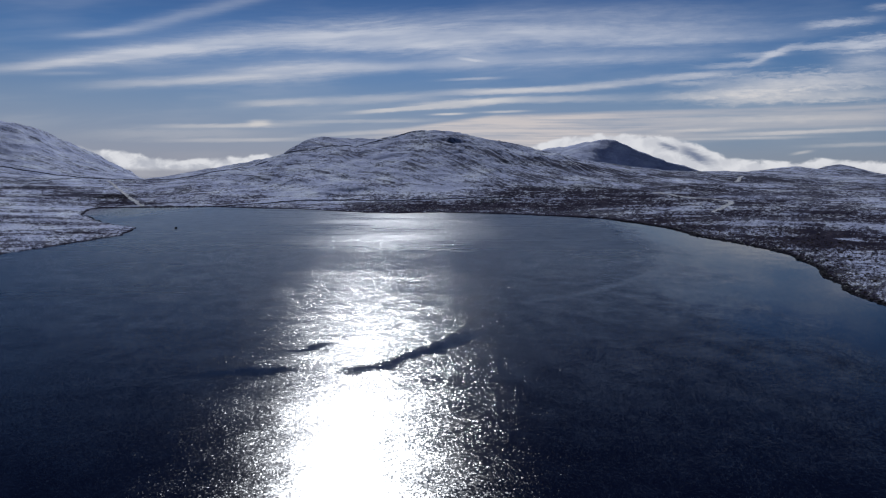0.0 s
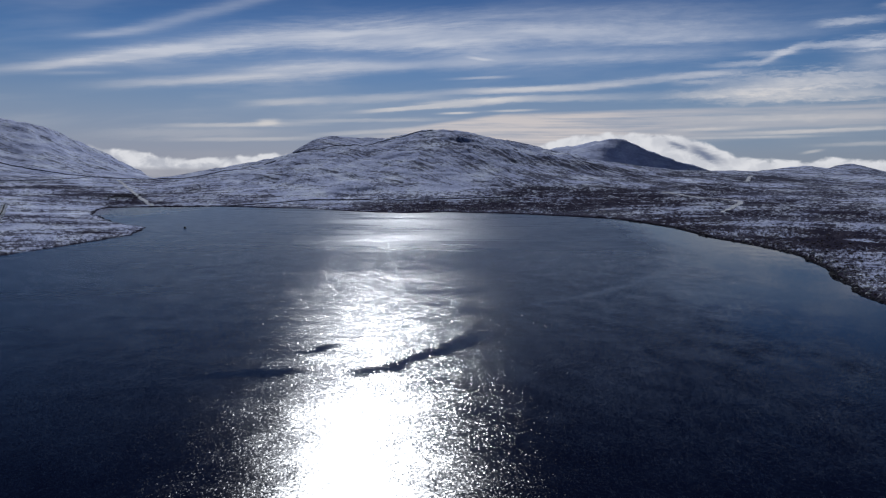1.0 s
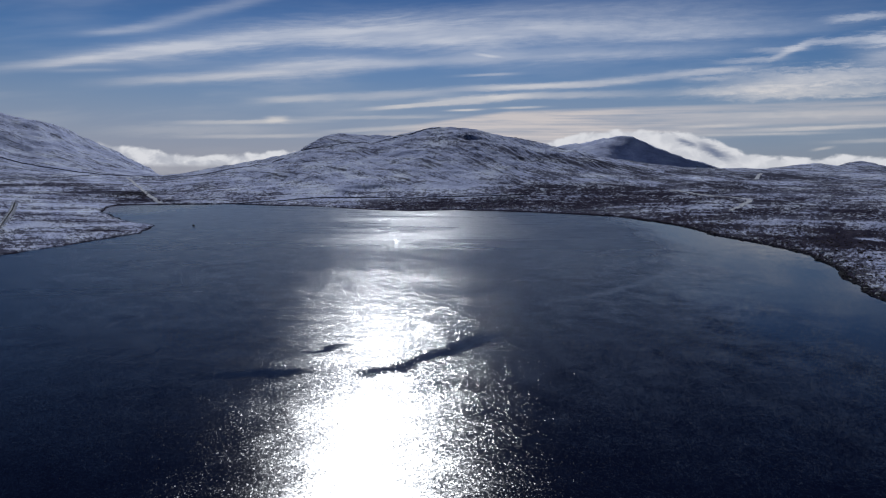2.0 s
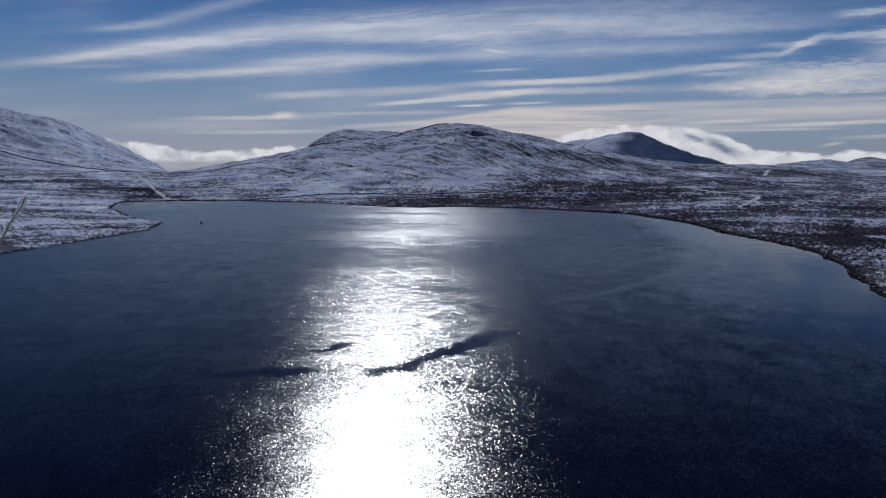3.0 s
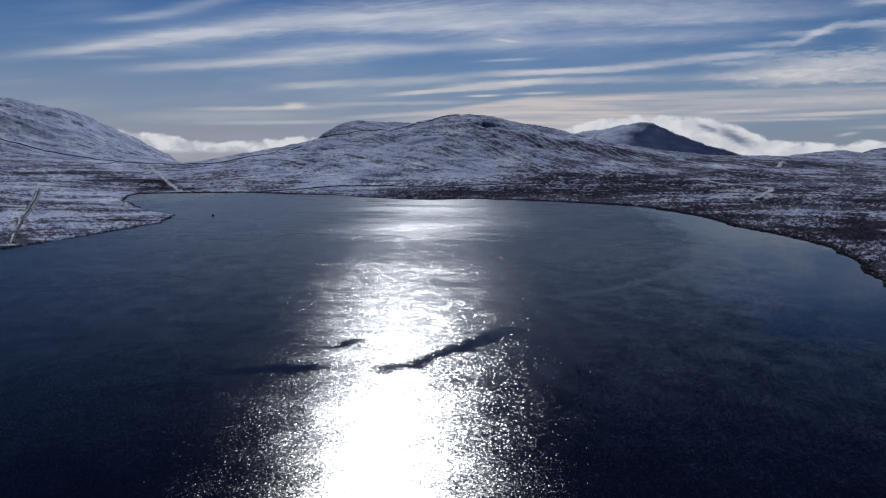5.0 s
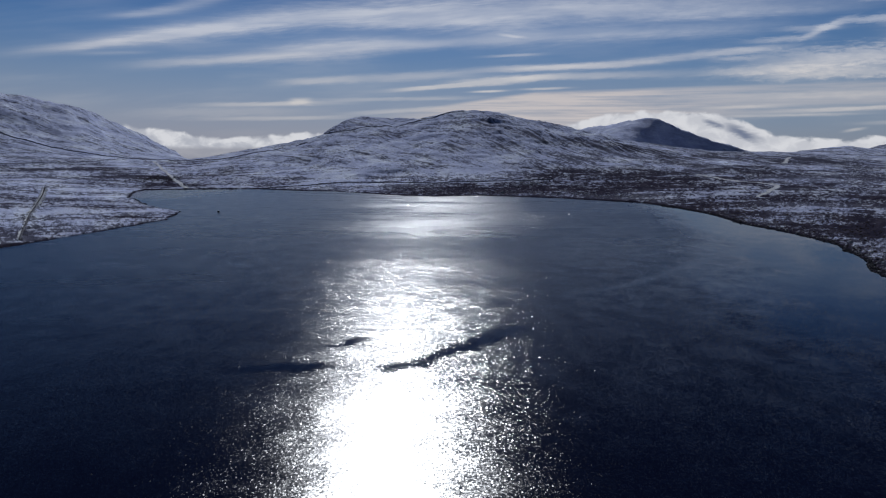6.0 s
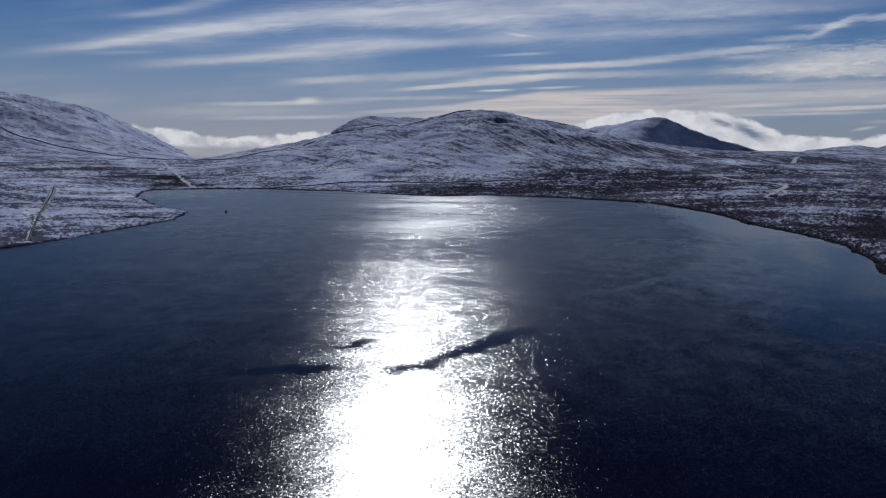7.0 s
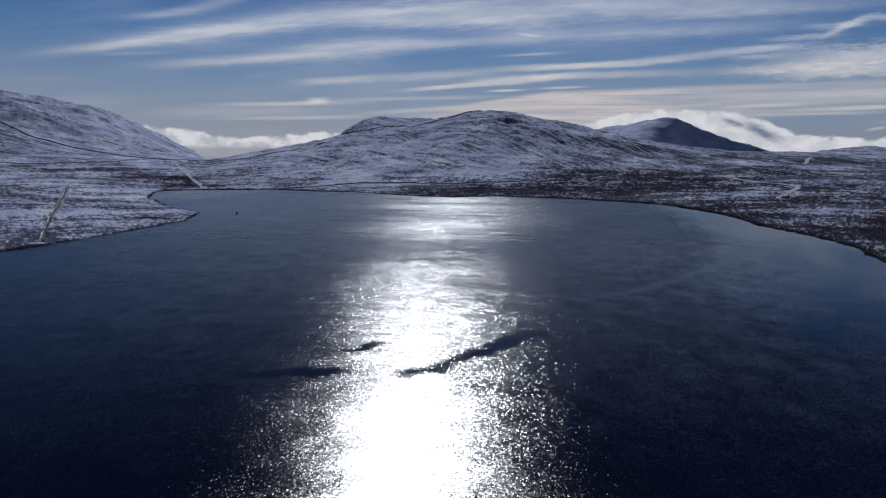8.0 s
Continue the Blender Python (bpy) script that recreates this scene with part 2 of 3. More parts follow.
def moor_material():
    """Heather and grass moor under a thin broken layer of snow; the mesh's 'cover' tells how much snow lies."""
    mat, n, bsdf, out = material("snowy_moor")
    at = n.add("ShaderNodeTexCoord").outputs["Object"]
    cover = n.add("ShaderNodeAttribute")
    cover.attribute_name = "cover"
    cover = cover.outputs["Fac"]
    # pattern laid by bearing and distance from the camera, stretched to suit its view
    x, y, z = n.split(at)
    bearing = n.m("MULTIPLY", n.m("ARCTAN2", x, y), 1000.0)
    out_from = n.add("ShaderNodeVectorMath", op="LENGTH")
    n.link(n.xyz(x, y, 0.0), out_from.inputs[0])
    polar_at = n.xyz(bearing, out_from.outputs["Value"], z)
    flat = n.vec("MULTIPLY", polar_at, (1.0, 0.35, 1.0))
    wide = n.noise(flat, 0.011, 3.0, 0.55, 0.6)[0]
    patch = n.noise(flat, 0.045, 5.0, 0.62, 0.8)[0]
    tuft = n.noise(flat, 0.22, 6.0, 0.74)[0]
    # long dark lines of peat and heather that run slantwise down the slopes
    turned = n.add("ShaderNodeMapping")
    n.link(polar_at, turned.inputs[0])
    turned.vector_type = "TEXTURE"
    turned.inputs["Rotation"].default_value = (0, 0, radians(-70))
    turned.inputs["Scale"].default_value = (170.0, 8.0, 60.0)
    lines = n.noise(turned.outputs[0], 1.0, 5.0, 0.65, 0.5)[0]
    s = n.m("ADD", cover, n.m("MULTIPLY", n.m("SUBTRACT", wide, 0.5), 0.6))
    s = n.m("ADD", s, n.m("MULTIPLY", n.m("SUBTRACT", patch, 0.5), 1.0))
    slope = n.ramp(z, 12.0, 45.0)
    # shelf bands widen with distance so they hold up in the camera's view
    shelf = n.noise(n.xyz(n.m("MULTIPLY", bearing, 0.006), n.m("MULTIPLY", n.m("LOGARITHM", out_from.outputs["Value"], 2.71828), 17.0)), 1.0, 5.0, 0.62, 1.2)[0]
    s = n.m("ADD", s, n.m("MULTIPLY", n.m("SUBTRACT", n.mix(slope, shelf, lines), 0.5), n.ramp(slope, 0.0, 1.0, 1.5, 2.5)))
    s = n.m("ADD", s, n.m("MULTIPLY", n.m("SUBTRACT", tuft, 0.5), n.ramp(slope, 0.0, 1.0, 2.4, 1.9)))
    thread = n.ramp(n.m("ABSOLUTE", n.m("SUBTRACT", n.noise(turned.outputs[0], 0.55, 3.0, 0.55, 0.7)[0], 0.5)), 0.0, 0.022, 0.45, 0.0)
    s = n.m("SUBTRACT", s, n.m("MULTIPLY", thread, slope))
    s = n.m("SUBTRACT", s, n.m("MULTIPLY", n.ramp(n.m("ABSOLUTE", n.m("SUBTRACT", shelf, 0.47)), 0.0, 0.02, 0.5, 0.0), n.m("SUBTRACT", 1.0, slope)))
    least = n.m("MULTIPLY", n.m("SUBTRACT", cover, 0.42), 0.7, clamp=True)
    # where it lies thin the grass still shows through
    snow = n.m("MAXIMUM", n.m("MULTIPLY", n.ramp(s, 0.33, 0.75), n.ramp(cover, 0.42, 0.74, 0.74, 1.0)), least)
    heather = n.colors(n.noise(flat, 0.09, 4.0, 0.6)[0], [(0.3, (0.020, 0.019, 0.035)), (0.52, (0.038, 0.035, 0.056)), (0.75, (0.072, 0.067, 0.092))])
    # hill heather turns paler and bluer with height: distance haze put into colour
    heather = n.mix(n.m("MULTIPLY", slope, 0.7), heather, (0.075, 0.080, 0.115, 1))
    white = n.colors(n.m("ADD", n.m("MULTIPLY", tuft, 0.4), n.m("MULTIPLY", n.noise(flat, 0.03, 5.0, 0.6, 0.5)[0], 0.6)), [(0.34, (0.30, 0.345, 0.54)), (0.5, (0.49, 0.54, 0.76)), (0.66, (0.75, 0.81, 0.95))])
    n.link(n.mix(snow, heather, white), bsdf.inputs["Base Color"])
    n.link(n.ramp(snow, 0.0, 1.0, 0.95, 0.7), bsdf.inputs["Roughness"])
    bsdf.inputs["Specular IOR Level"].default_value = 0.0
    bump = n.add("ShaderNodeBump")
    bump.inputs["Strength"].default_value = 0.85
    bump.inputs["Distance"].default_value = 1.6
    n.link(n.m("ADD", n.m("MULTIPLY", tuft, 1.0), n.m("MULTIPLY", patch, 1.8)), bump.inputs["Height"])
    n.link(bump.outputs[0], bsdf.inputs["Normal"])
    return mat


def water_material():
    """Deep dark lake water, ruffled by wind except in the slicks."""
    mat, n, bsdf, out = material("lake_water")
    at = n.add("ShaderNodeTexCoord").outputs["Object"]
    x, y, z = n.split(at)
    # wind: gusts, and calm slicks drawn out across the lake
    gust = n.noise(n.vec("MULTIPLY", at, (0.004, 0.012, 1)), 1.0, 4.0, 0.55, 0.5)[0]
    streak = n.noise(n.vec("MULTIPLY", at, (0.006, 0.05, 1)), 1.0, 3.0, 0.5, 0.6)[0]
    rows = n.noise(n.vec("MULTIPLY", at, (0.016, 0.10, 1)), 1.0, 4.0, 0.6, 0.4)[0]
    calm = n.m("ADD", n.m("MULTIPLY", n.ramp(streak, 0.50, 0.80), 0.10), n.m("MULTIPLY", n.ramp(rows, 0.45, 0.75), 0.10))
    wobble = n.m("MULTIPLY", n.m("SUBTRACT", n.noise(at, 0.09, 6.0, 0.7)[0], 0.5), 20.0)
    for x0, y0, x1, y1, w in SLICKS:
        ln = math.hypot(x1 - x0, y1 - y0)
        dx, dy = (x1 - x0) / ln, (y1 - y0) / ln
        along = n.m("ADD", n.m("MULTIPLY", n.m("SUBTRACT", x, x0), dx), n.m("MULTIPLY", n.m("SUBTRACT", y, y0), dy))
        off = n.m("ADD", n.m("MULTIPLY", n.m("SUBTRACT", x, x0), -dy), n.m("MULTIPLY", n.m("SUBTRACT", y, y0), dx))
        off = n.m("ABSOLUTE", n.m("ADD", off, wobble))
        inside = n.m("MULTIPLY", n.ramp(off, w * 1.35, 0.0), n.m("MULTIPLY", n.ramp(along, -4.0, 10.0), n.ramp(along, ln + 6.0, ln - 14.0)))
        calm = n.m("MAXIMUM", calm, inside)
    shelter = n.add("ShaderNodeAttribute")
    shelter.attribute_name = "cover"
    lee = n.ramp(n.m("ADD", shelter.outputs["Fac"], n.m("MULTIPLY", n.m("SUBTRACT", n.noise(n.vec("MULTIPLY", at, (0.03, 0.012, 1)), 1.0, 4.0, 0.6)[0], 0.5), 0.7)), 0.18, 0.62)
    wind = n.m("MULTIPLY", n.ramp(gust, 0.25, 0.75, 0.92, 1.06), n.m("SUBTRACT", 1.0, n.m("MULTIPLY", calm, 0.46)))
    wind = n.m("MULTIPLY", wind, n.m("SUBTRACT", 1.0, n.m("MULTIPLY", lee, 0.88)))
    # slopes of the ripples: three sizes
    # the facet cells widen away from the camera, sized to suit its view
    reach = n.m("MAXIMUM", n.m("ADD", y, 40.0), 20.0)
    cell_at = n.xyz(n.m("MULTIPLY", n.m("DIVIDE", x, n.m("POWER", reach, 0.35)), 0.277), n.m("MULTIPLY", n.m("POWER", reach, 0.2), 7.29))

    def tilt(sx, sy):
        sx = n.m("ADD", sx, n.m("MULTIPLY", sy, 0.58))
        return n.vec("NORMALIZE", n.xyz(n.m("MULTIPLY", sx, wind), n.m("MULTIPLY", sy, wind), 1.0))

    sx, sy = 0.0, 0.0
    for scale, amp in SWELL:
        r, g, b = n.split(n.noise(n.vec("MULTIPLY", at, (1.0, 0.8, 1.0)), scale, 2.0, 0.6)[1])
        sx = n.m("ADD", sx, n.m("MULTIPLY", n.m("SUBTRACT", r, 0.5), amp))
        sy = n.m("ADD", sy, n.m("MULTIPLY", n.m("SUBTRACT", g, 0.5), amp))
    # far chop, too fine to tell apart, leaned to set glitter for the camera
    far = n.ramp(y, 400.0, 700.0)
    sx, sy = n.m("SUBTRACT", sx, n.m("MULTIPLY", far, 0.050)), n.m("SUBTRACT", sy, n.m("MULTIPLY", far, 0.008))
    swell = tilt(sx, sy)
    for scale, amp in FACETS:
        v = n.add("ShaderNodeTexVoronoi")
        n.link(cell_at, v.inputs["Vector"])
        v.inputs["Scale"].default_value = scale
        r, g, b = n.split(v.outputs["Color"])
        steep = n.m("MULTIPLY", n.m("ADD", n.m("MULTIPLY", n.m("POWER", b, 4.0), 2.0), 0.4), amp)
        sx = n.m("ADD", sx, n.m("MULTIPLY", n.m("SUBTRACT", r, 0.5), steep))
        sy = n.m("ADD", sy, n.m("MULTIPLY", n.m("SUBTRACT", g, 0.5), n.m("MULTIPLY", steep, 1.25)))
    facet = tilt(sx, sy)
    deep = n.add("ShaderNodeBsdfDiffuse")
    deep.inputs[0].default_value = (0.003, 0.0045, 0.016, 1)
    lobes = []
    for normal, low, high in ((swell, 0.03, 0.25), (facet, 0.03, 0.29), (facet, 0.05, 0.40)):
        g = n.add("ShaderNodeBsdfGlossy")
        g.distribution = "BECKMANN"
        rough = n.ramp(wind, 0.0, 1.1, low, high, smooth=False)
        n.link(n.m("MULTIPLY", rough, n.ramp(far, 0.0, 1.0, 1.0, 1.25 if normal is swell else 1.12)), g.inputs["Roughness"])
        n.link(normal, g.inputs["Normal"])
        lobes.append(g.outputs[0])
    pair = n.add("ShaderNodeMixShader")
    n.link(n.ramp(far, 0.0, 1.0, 0.88, 0.55), pair.inputs[0])
    n.link(lobes[0], pair.inputs[1])
    n.link(lobes[1], pair.inputs[2])
    gloss = n.add("ShaderNodeMixShader")
    gloss.inputs[0].default_value = 0.007
    n.link(pair.outputs[0], gloss.inputs[1])
    n.link(lobes[2], gloss.inputs[2])
    fresnel = n.add("ShaderNodeFresnel")
    fresnel.inputs[0].default_value = 1.33
    n.link(swell, fresnel.inputs["Normal"])
    both = n.add("ShaderNodeMixShader")
    n.link(fresnel.outputs[0], both.inputs[0])
    n.link(deep.outputs[0], both.inputs[1])
    n.link(gloss.outputs[0], both.inputs[2])
    n.tree.nodes.remove(bsdf)
    n.link(both.outputs[0], out.inputs[0])
    return mat


SLICKS = [(-30, 201, -7, 221, 4.5), (-22, 207, 18, 260, 5.5), (-50, 226, -36, 239, 3.0), (-36, 247, -28, 252, 2.0), (-74, 200, -44, 206, 4.0),
          (34, 312, 74, 342, 3.0), (66, 334, 150, 445, 4.0)]
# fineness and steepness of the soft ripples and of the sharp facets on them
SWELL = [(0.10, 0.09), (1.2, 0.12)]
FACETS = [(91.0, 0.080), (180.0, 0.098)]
MOOR = moor_material()
WATER = water_material()


# ---- the lie of the land ----
def hash2(ix, iy, seed):
    h = (ix.astype(np.int64) * 374761393 + iy.astype(np.int64) * 668265263 + seed * 1442695041) & 0xFFFFFFFF
    h = ((h ^ (h >> 13)) * 1274126177) & 0xFFFFFFFF
    return ((h ^ (h >> 16)) & 0xFFFF) / 65535.0


def grain(x, y, seed=0):
    """Smooth noise from -1 to 1 with features one unit across."""
    ix, iy = np.floor(x), np.floor(y)
    u, v = x - ix, y - iy
    u, v = u * u * u * (u * (6 * u - 15) + 10), v * v * v * (v * (6 * v - 15) + 10)
    a, b = hash2(ix, iy, seed), hash2(ix + 1, iy, seed)
    c, d = hash2(ix, iy + 1, seed), hash2(ix + 1, iy + 1, seed)
    return 2 * (a + (b - a) * u + (c - a) * v + (a - b - c + d) * u * v) - 1


def relief(x, y, size, octaves, seed=0, fade=0.5):
    total, amp = 0.0, 1.0
    for k in range(octaves):
        total = total + amp * grain(x / size + 17.3 * k, y / size - 9.1 * k, seed + k)
        size, amp = size / 2.03, amp * fade
    return total


# the lake's edge, anticlockwise in plan
SHORE = [(198, 313), (202, 351), (213, 383), (224, 420), (236, 458), (246, 510), (243, 555), (237, 592), (228, 632), (229, 728),
         (214, 790), (188, 856), (150, 884), (99, 921), (49, 940), (-3, 957), (-62, 930), (-100, 939), (-142, 970), (-213, 1015),
         (-272, 1026), (-345, 1060), (-436, 1038), (-490, 1014), (-484, 970), (-440, 868), (-392, 798), (-345, 733), (-297, 687), (-277, 612),
         (-285, 560), (-290, 520), (-302, 458), (-320, 400), (-345, 250), (-320, 0), (-200, -260), (60, -330), (190, -170), (205, 120)]


def shore_distance(x, y):
    """Metres from the lake's edge: more than nought on land."""
    best, inside = np.full(x.shape, 1e9), np.zeros(x.shape, bool)
    for (ax, ay), (bx, by) in zip(SHORE, SHORE[1:] + SHORE[:1]):
        ex, ey = bx - ax, by - ay
        k = np.clip(((x - ax) * ex + (y - ay) * ey) / (ex * ex + ey * ey), 0, 1)
        best = np.minimum(best, np.hypot(x - ax - k * ex, y - ay - k * ey))
        if ay != by:
            inside ^= ((ay > y) != (by > y)) & (x < ex * (y - ay) / ey + ax)
    return np.where(inside, -best, best)


def bend(v, points):
    xs, ys = zip(*points)
    return np.interp(v, xs, ys)


def soft(v, points, spread=1.0):
    """bend() with rounded corners."""
    return sum(bend(v + o * spread, points) for o in (-1, -0.5, 0, 0.5, 1)) / 5


# height of the moor's far edge by azimuth
MOOR_EDGE = [(-180, 60), (-60, 60), (-36, 46), (-30, 40), (-23, 26), (-20, 22), (-10, 26), (0, 32), (8, 46), (14, 56), (18, 56), (24, 53), (28, 49), (33, 48), (60, 60), (180, 60)]


def ground_height(x, y):
    azimuth, away = np.degrees(np.arctan2(x, y)), np.hypot(x, y)
    d = shore_distance(x, y) + 2.2 * relief(x, y, 26, 4, 11)
    edge = 2050.0
    u = np.clip(d, 0, None) / (np.clip(d, 0, None) + np.clip(edge - away, 0, None) + 1e-6)
    z = soft(azimuth, MOOR_EDGE) * u ** 0.85
    z = z - 0.035 * np.clip(away - edge, 0, None)
    z = z + np.where(d > 0, 0.8 * (1 - np.exp(-np.clip(d, 0, None) / 2.5)), np.clip(0.18 * d, -9, 0))
    rough = np.clip(d / 90, 0, 1)
    z = z + rough * (1.6 * relief(x, y, 130, 4, 31) + 0.5 * relief(x, y, 24, 3, 51)) + 0.25 * np.clip(d / 6, 0, 1) * relief(x, y, 6, 2, 71)
    return z


# hills: azimuth and elevation of the crest from the middle of the lake at 60 m, distance of crest and foot
HILLS = {
    "main": dict(crest=2000, foot=1060, back=420, bumps=1.0, scarps=[(0.9, 1795, 2.2, 9), (1.2, 1639, 0.6, 5), (-7.4, 1271, 1.6, 5), (-9.4, 1235, 1.5, 4), (-12, 1400, 2.0, 3), (4.5, 1471, 2.0, 3)], line=[(-24.0, -1.6), (-22.7, -0.95), (-20.9, -0.78), (-19.7, -0.55), (-18.5, -0.3), (-16.9, -0.02), (-14.8, 0.42),
                 (-13.0, 0.87), (-11.8, 1.22), (-10.0, 1.45), (-8.3, 1.66), (-6.0, 1.99), (-3.8, 2.46), (-2.5, 2.79), (-0.8, 2.97), (0.7, 2.82), (2.9, 2.43),
                 (5.1, 2.11), (7.4, 1.62), (8.9, 1.25), (10.5, 0.86), (12.2, 0.47), (14.4, 0.15), (17, -0.1), (19, -0.6)]),
    "rear": dict(crest=2700, foot=1900, back=300, bumps=0.8, line=[(-14.5, 0.0), (-12.6, 0.95), (-12.0, 1.36), (-11.3, 1.8), (-10.4, 2.22), (-9.6, 2.35), (-8.3, 2.42), (-6.5, 2.34), (-5.0, 2.15), (-2.0, 1.6), (1, 0)]),
    "west": dict(crest=2750, foot=1900, back=600, bumps=1.2, line=[(-50, 1.2), (-43, 2.9), (-39, 3.6), (-36.0, 3.66), (-34.7, 3.57), (-32.8, 3.22), (-31.6, 2.97), (-30.5, 2.84), (-29.6, 2.68), (-29.0, 2.48), (-28.3, 2.08),
                 (-27.5, 1.66), (-26.1, 0.98), (-25.3, 0.55), (-24.6, 0.15), (-23.3, -0.54), (-22.6, -0.95), (-21.6, -1.6)]),
    "peak": dict(crest=3800, foot=2900, cliff=[(7, 2600), (11.4, 2800), (13.0, 3470), (15, 3550), (17, 3625), (19, 3690), (22, 3720)], back=500, bumps=1.2, line=[(4.5, 0.4), (6.9, 1.2), (7.8, 1.42), (8.7, 1.56), (9.6, 1.76), (10.5, 1.94), (11.8, 2.12), (12.8, 2.25), (13.4, 2.22), (13.9, 2.08), (14.7, 1.69),
                 (15.6, 1.26), (16.9, 0.75), (18.1, 0.33), (19.4, 0.0), (22, -0.7)]),
    "east": dict(crest=2950, foot=2600, back=400, bumps=0.8, line=[(20, -0.9), (22, -0.4), (23.3, -0.14), (24.0, -0.08), (25.1, 0.10), (25.8, 0.24), (26.4, 0.32), (27.2, 0.14), (28.3, -0.10), (29.8, -0.4), (31.7, -0.26), (34, -0.2), (38, -0.6), (42, -1.2)]),
    "misty": dict(crest=4200, foot=3700, back=300, bumps=0.5, line=[(25, -0.9), (27.3, 0.0), (28.0, 0.26), (28.7, 0.43), (29.4, 0.38), (30.4, 0.04), (32.5, -0.5), (34, -1)]),
}


def hill_height(x, y, crest, foot, back, bumps, line, cliff=(), scarps=()):
    """Height of a hill above the moor."""
    azimuth, away = np.degrees(np.arctan2(x, y)), np.hypot(x, y)
    wander = 1 + 0.03 * grain(azimuth / 3.1, away * 0, 5)
    crest_at = crest * wander
    px, py = np.sin(np.radians(azimuth)) * crest_at, np.cos(np.radians(azimuth)) * crest_at
    want = 60 + crest_at * np.tan(np.radians(soft(azimuth, line, 0.35))) - ground_height(px, py)
    ends = np.clip((azimuth - line[0][0]) / 2.0, 0, 1) * np.clip((line[-1][0] - azimuth) / 2.0, 0, 1)
    want = np.clip(want, 0, None) * ends
    if cliff:
        foot = soft(azimuth, cliff, 1.0) * wander
    s = (away - foot) / (crest_at - foot)
    up = np.clip(s, 0, 1)
    shape = 0.5 * up ** 1.6 + 0.5 * up * up * (3 - 2 * up)
    shape = np.where(s > 1, np.exp(-((away - crest_at) / back) ** 2), shape)
    lumps = 6.0 * relief(x, y, 170, 5, 91, 0.6) * np.clip(want / 60, 0, 1) * np.clip(4 * up * (1 - 0.75 * up), 0, 1) * bumps
    lumps = lumps + 2.2 * relief(x, y, 40, 3, 151, 0.6) * np.clip(want / 60, 0, 1) * bumps
    step = 0.0
    for a, r, wide, high in scarps:
        back_off = away - r - 14 * grain(azimuth * 1.7, azimuth * 0, 77)
        step = step + high * np.exp(-((azimuth - a) / wide) ** 2) * np.where(back_off < 0, np.exp(-(back_off / 9) ** 2), np.exp(-(back_off / 90) ** 2))
    return want * shape + lumps * shape ** 0.5 + step * (want > 1)


def land_height(x, y):
    x, y = np.atleast_1d(np.asarray(x, float)), np.atleast_1d(np.asarray(y, float))
    z = ground_height(x, y)
    return z + np.maximum.reduce([hill_height(x, y, **HILLS[k]) for k in ("main", "west")])


def snow_cover(x, y, z, hill):
    """How much snow lies, before the fine pattern: more on the hills, least on the peat behind the shore."""
    azimuth, away = np.degrees(np.arctan2(x, y)), np.hypot(x, y)
    d = shore_distance(x, y)
    c = 0.58 + 0.15 * hill + 0.06 * np.clip(-azimuth / 20, -0.6, 1)

    def blot(a, r, wa, wr, k):
        return k * np.exp(-((azimuth - a) / wa) ** 2 - ((away - r) / wr) ** 2)
    c = c - blot(0, 1045, 8, 60, 0.34) - blot(10, 1200, 9, 120, 0.22) - blot(19, 1050, 5, 80, 0.2) - blot(29, 640, 6, 60, 0.42) - blot(14, 1700, 7, 130, 0.2)
    c = c - 0.9 * np.exp(-np.clip(d, 0, None) / np.where(x > 0, 3.0, 1.2))
    # the extra snow at 3700 m puts the far mountain's blue haze into colour
    c = c - blot(-24.1, 1245, 0.5, 50, 0.45) + blot(14, 3700, 6, 600, 0.9) + blot(15.6, 1720, 0.35, 60, 0.5) + blot(29.8, 655, 1.0, 12, 0.8) + blot(-8, 1400, 7, 200, 0.08) + blot(-27.2, 1260, 1.2, 90, 0.15) - blot(-29, 1500, 6, 350, 0.12) - blot(-26.8, 690, 1.4, 9, 0.6)
    c = c - 0.03 * np.clip((azimuth - 20) / 10, 0, 1) - blot(25, 760, 7, 130, 0.12) + blot(7, 1180, 6, 60, 0.05)
    return c + 0.16 * relief(x, y, 120, 3, 131)


def grid_mesh(name, angles, radii, heights, closed=False):
    """A sheet on a fan-shaped grid: columns by azimuth, rows by distance."""
    a, r = np.meshgrid(np.radians(angles), radii)
    x, y = np.sin(a) * r, np.cos(a) * r
    z, cover = heights(x, y)
    co = np.stack([x, y, z], -1).reshape(-1, 3)
    rows, cols = a.shape
    i = np.arange(rows - 1)[:, None] * cols
    j = np.arange(cols if closed else cols - 1)[None, :]
    k = (j + 1) % cols
    quads = np.stack([i + j, i + cols + j, i + cols + k, i + k], -1).reshape(-1, 4)
    me = bpy.data.meshes.new(name)
    me.vertices.add(len(co))
    me.vertices.foreach_set("co", co.astype(np.float32).ravel())
    me.loops.add(quads.size)
    me.loops.foreach_set("vertex_index", quads[:, ::-1].astype(np.int32).ravel())
    me.polygons.add(len(quads))
    me.polygons.foreach_set("loop_start", np.arange(0, quads.size, 4, dtype=np.int32))
    me.polygons.foreach_set("use_smooth", np.ones(len(quads), bool))
    me.update(calc_edges=True)
    if cover is not None:
        me.attributes.new("cover", "FLOAT", "POINT").data.foreach_set("value", cover.astype(np.float32).ravel())
    return me


def spaced(lo, hi, ratio):
    return lo * np.exp(np.linspace(0, math.log(hi / lo), int(math.log(hi / lo) / ratio) + 2))


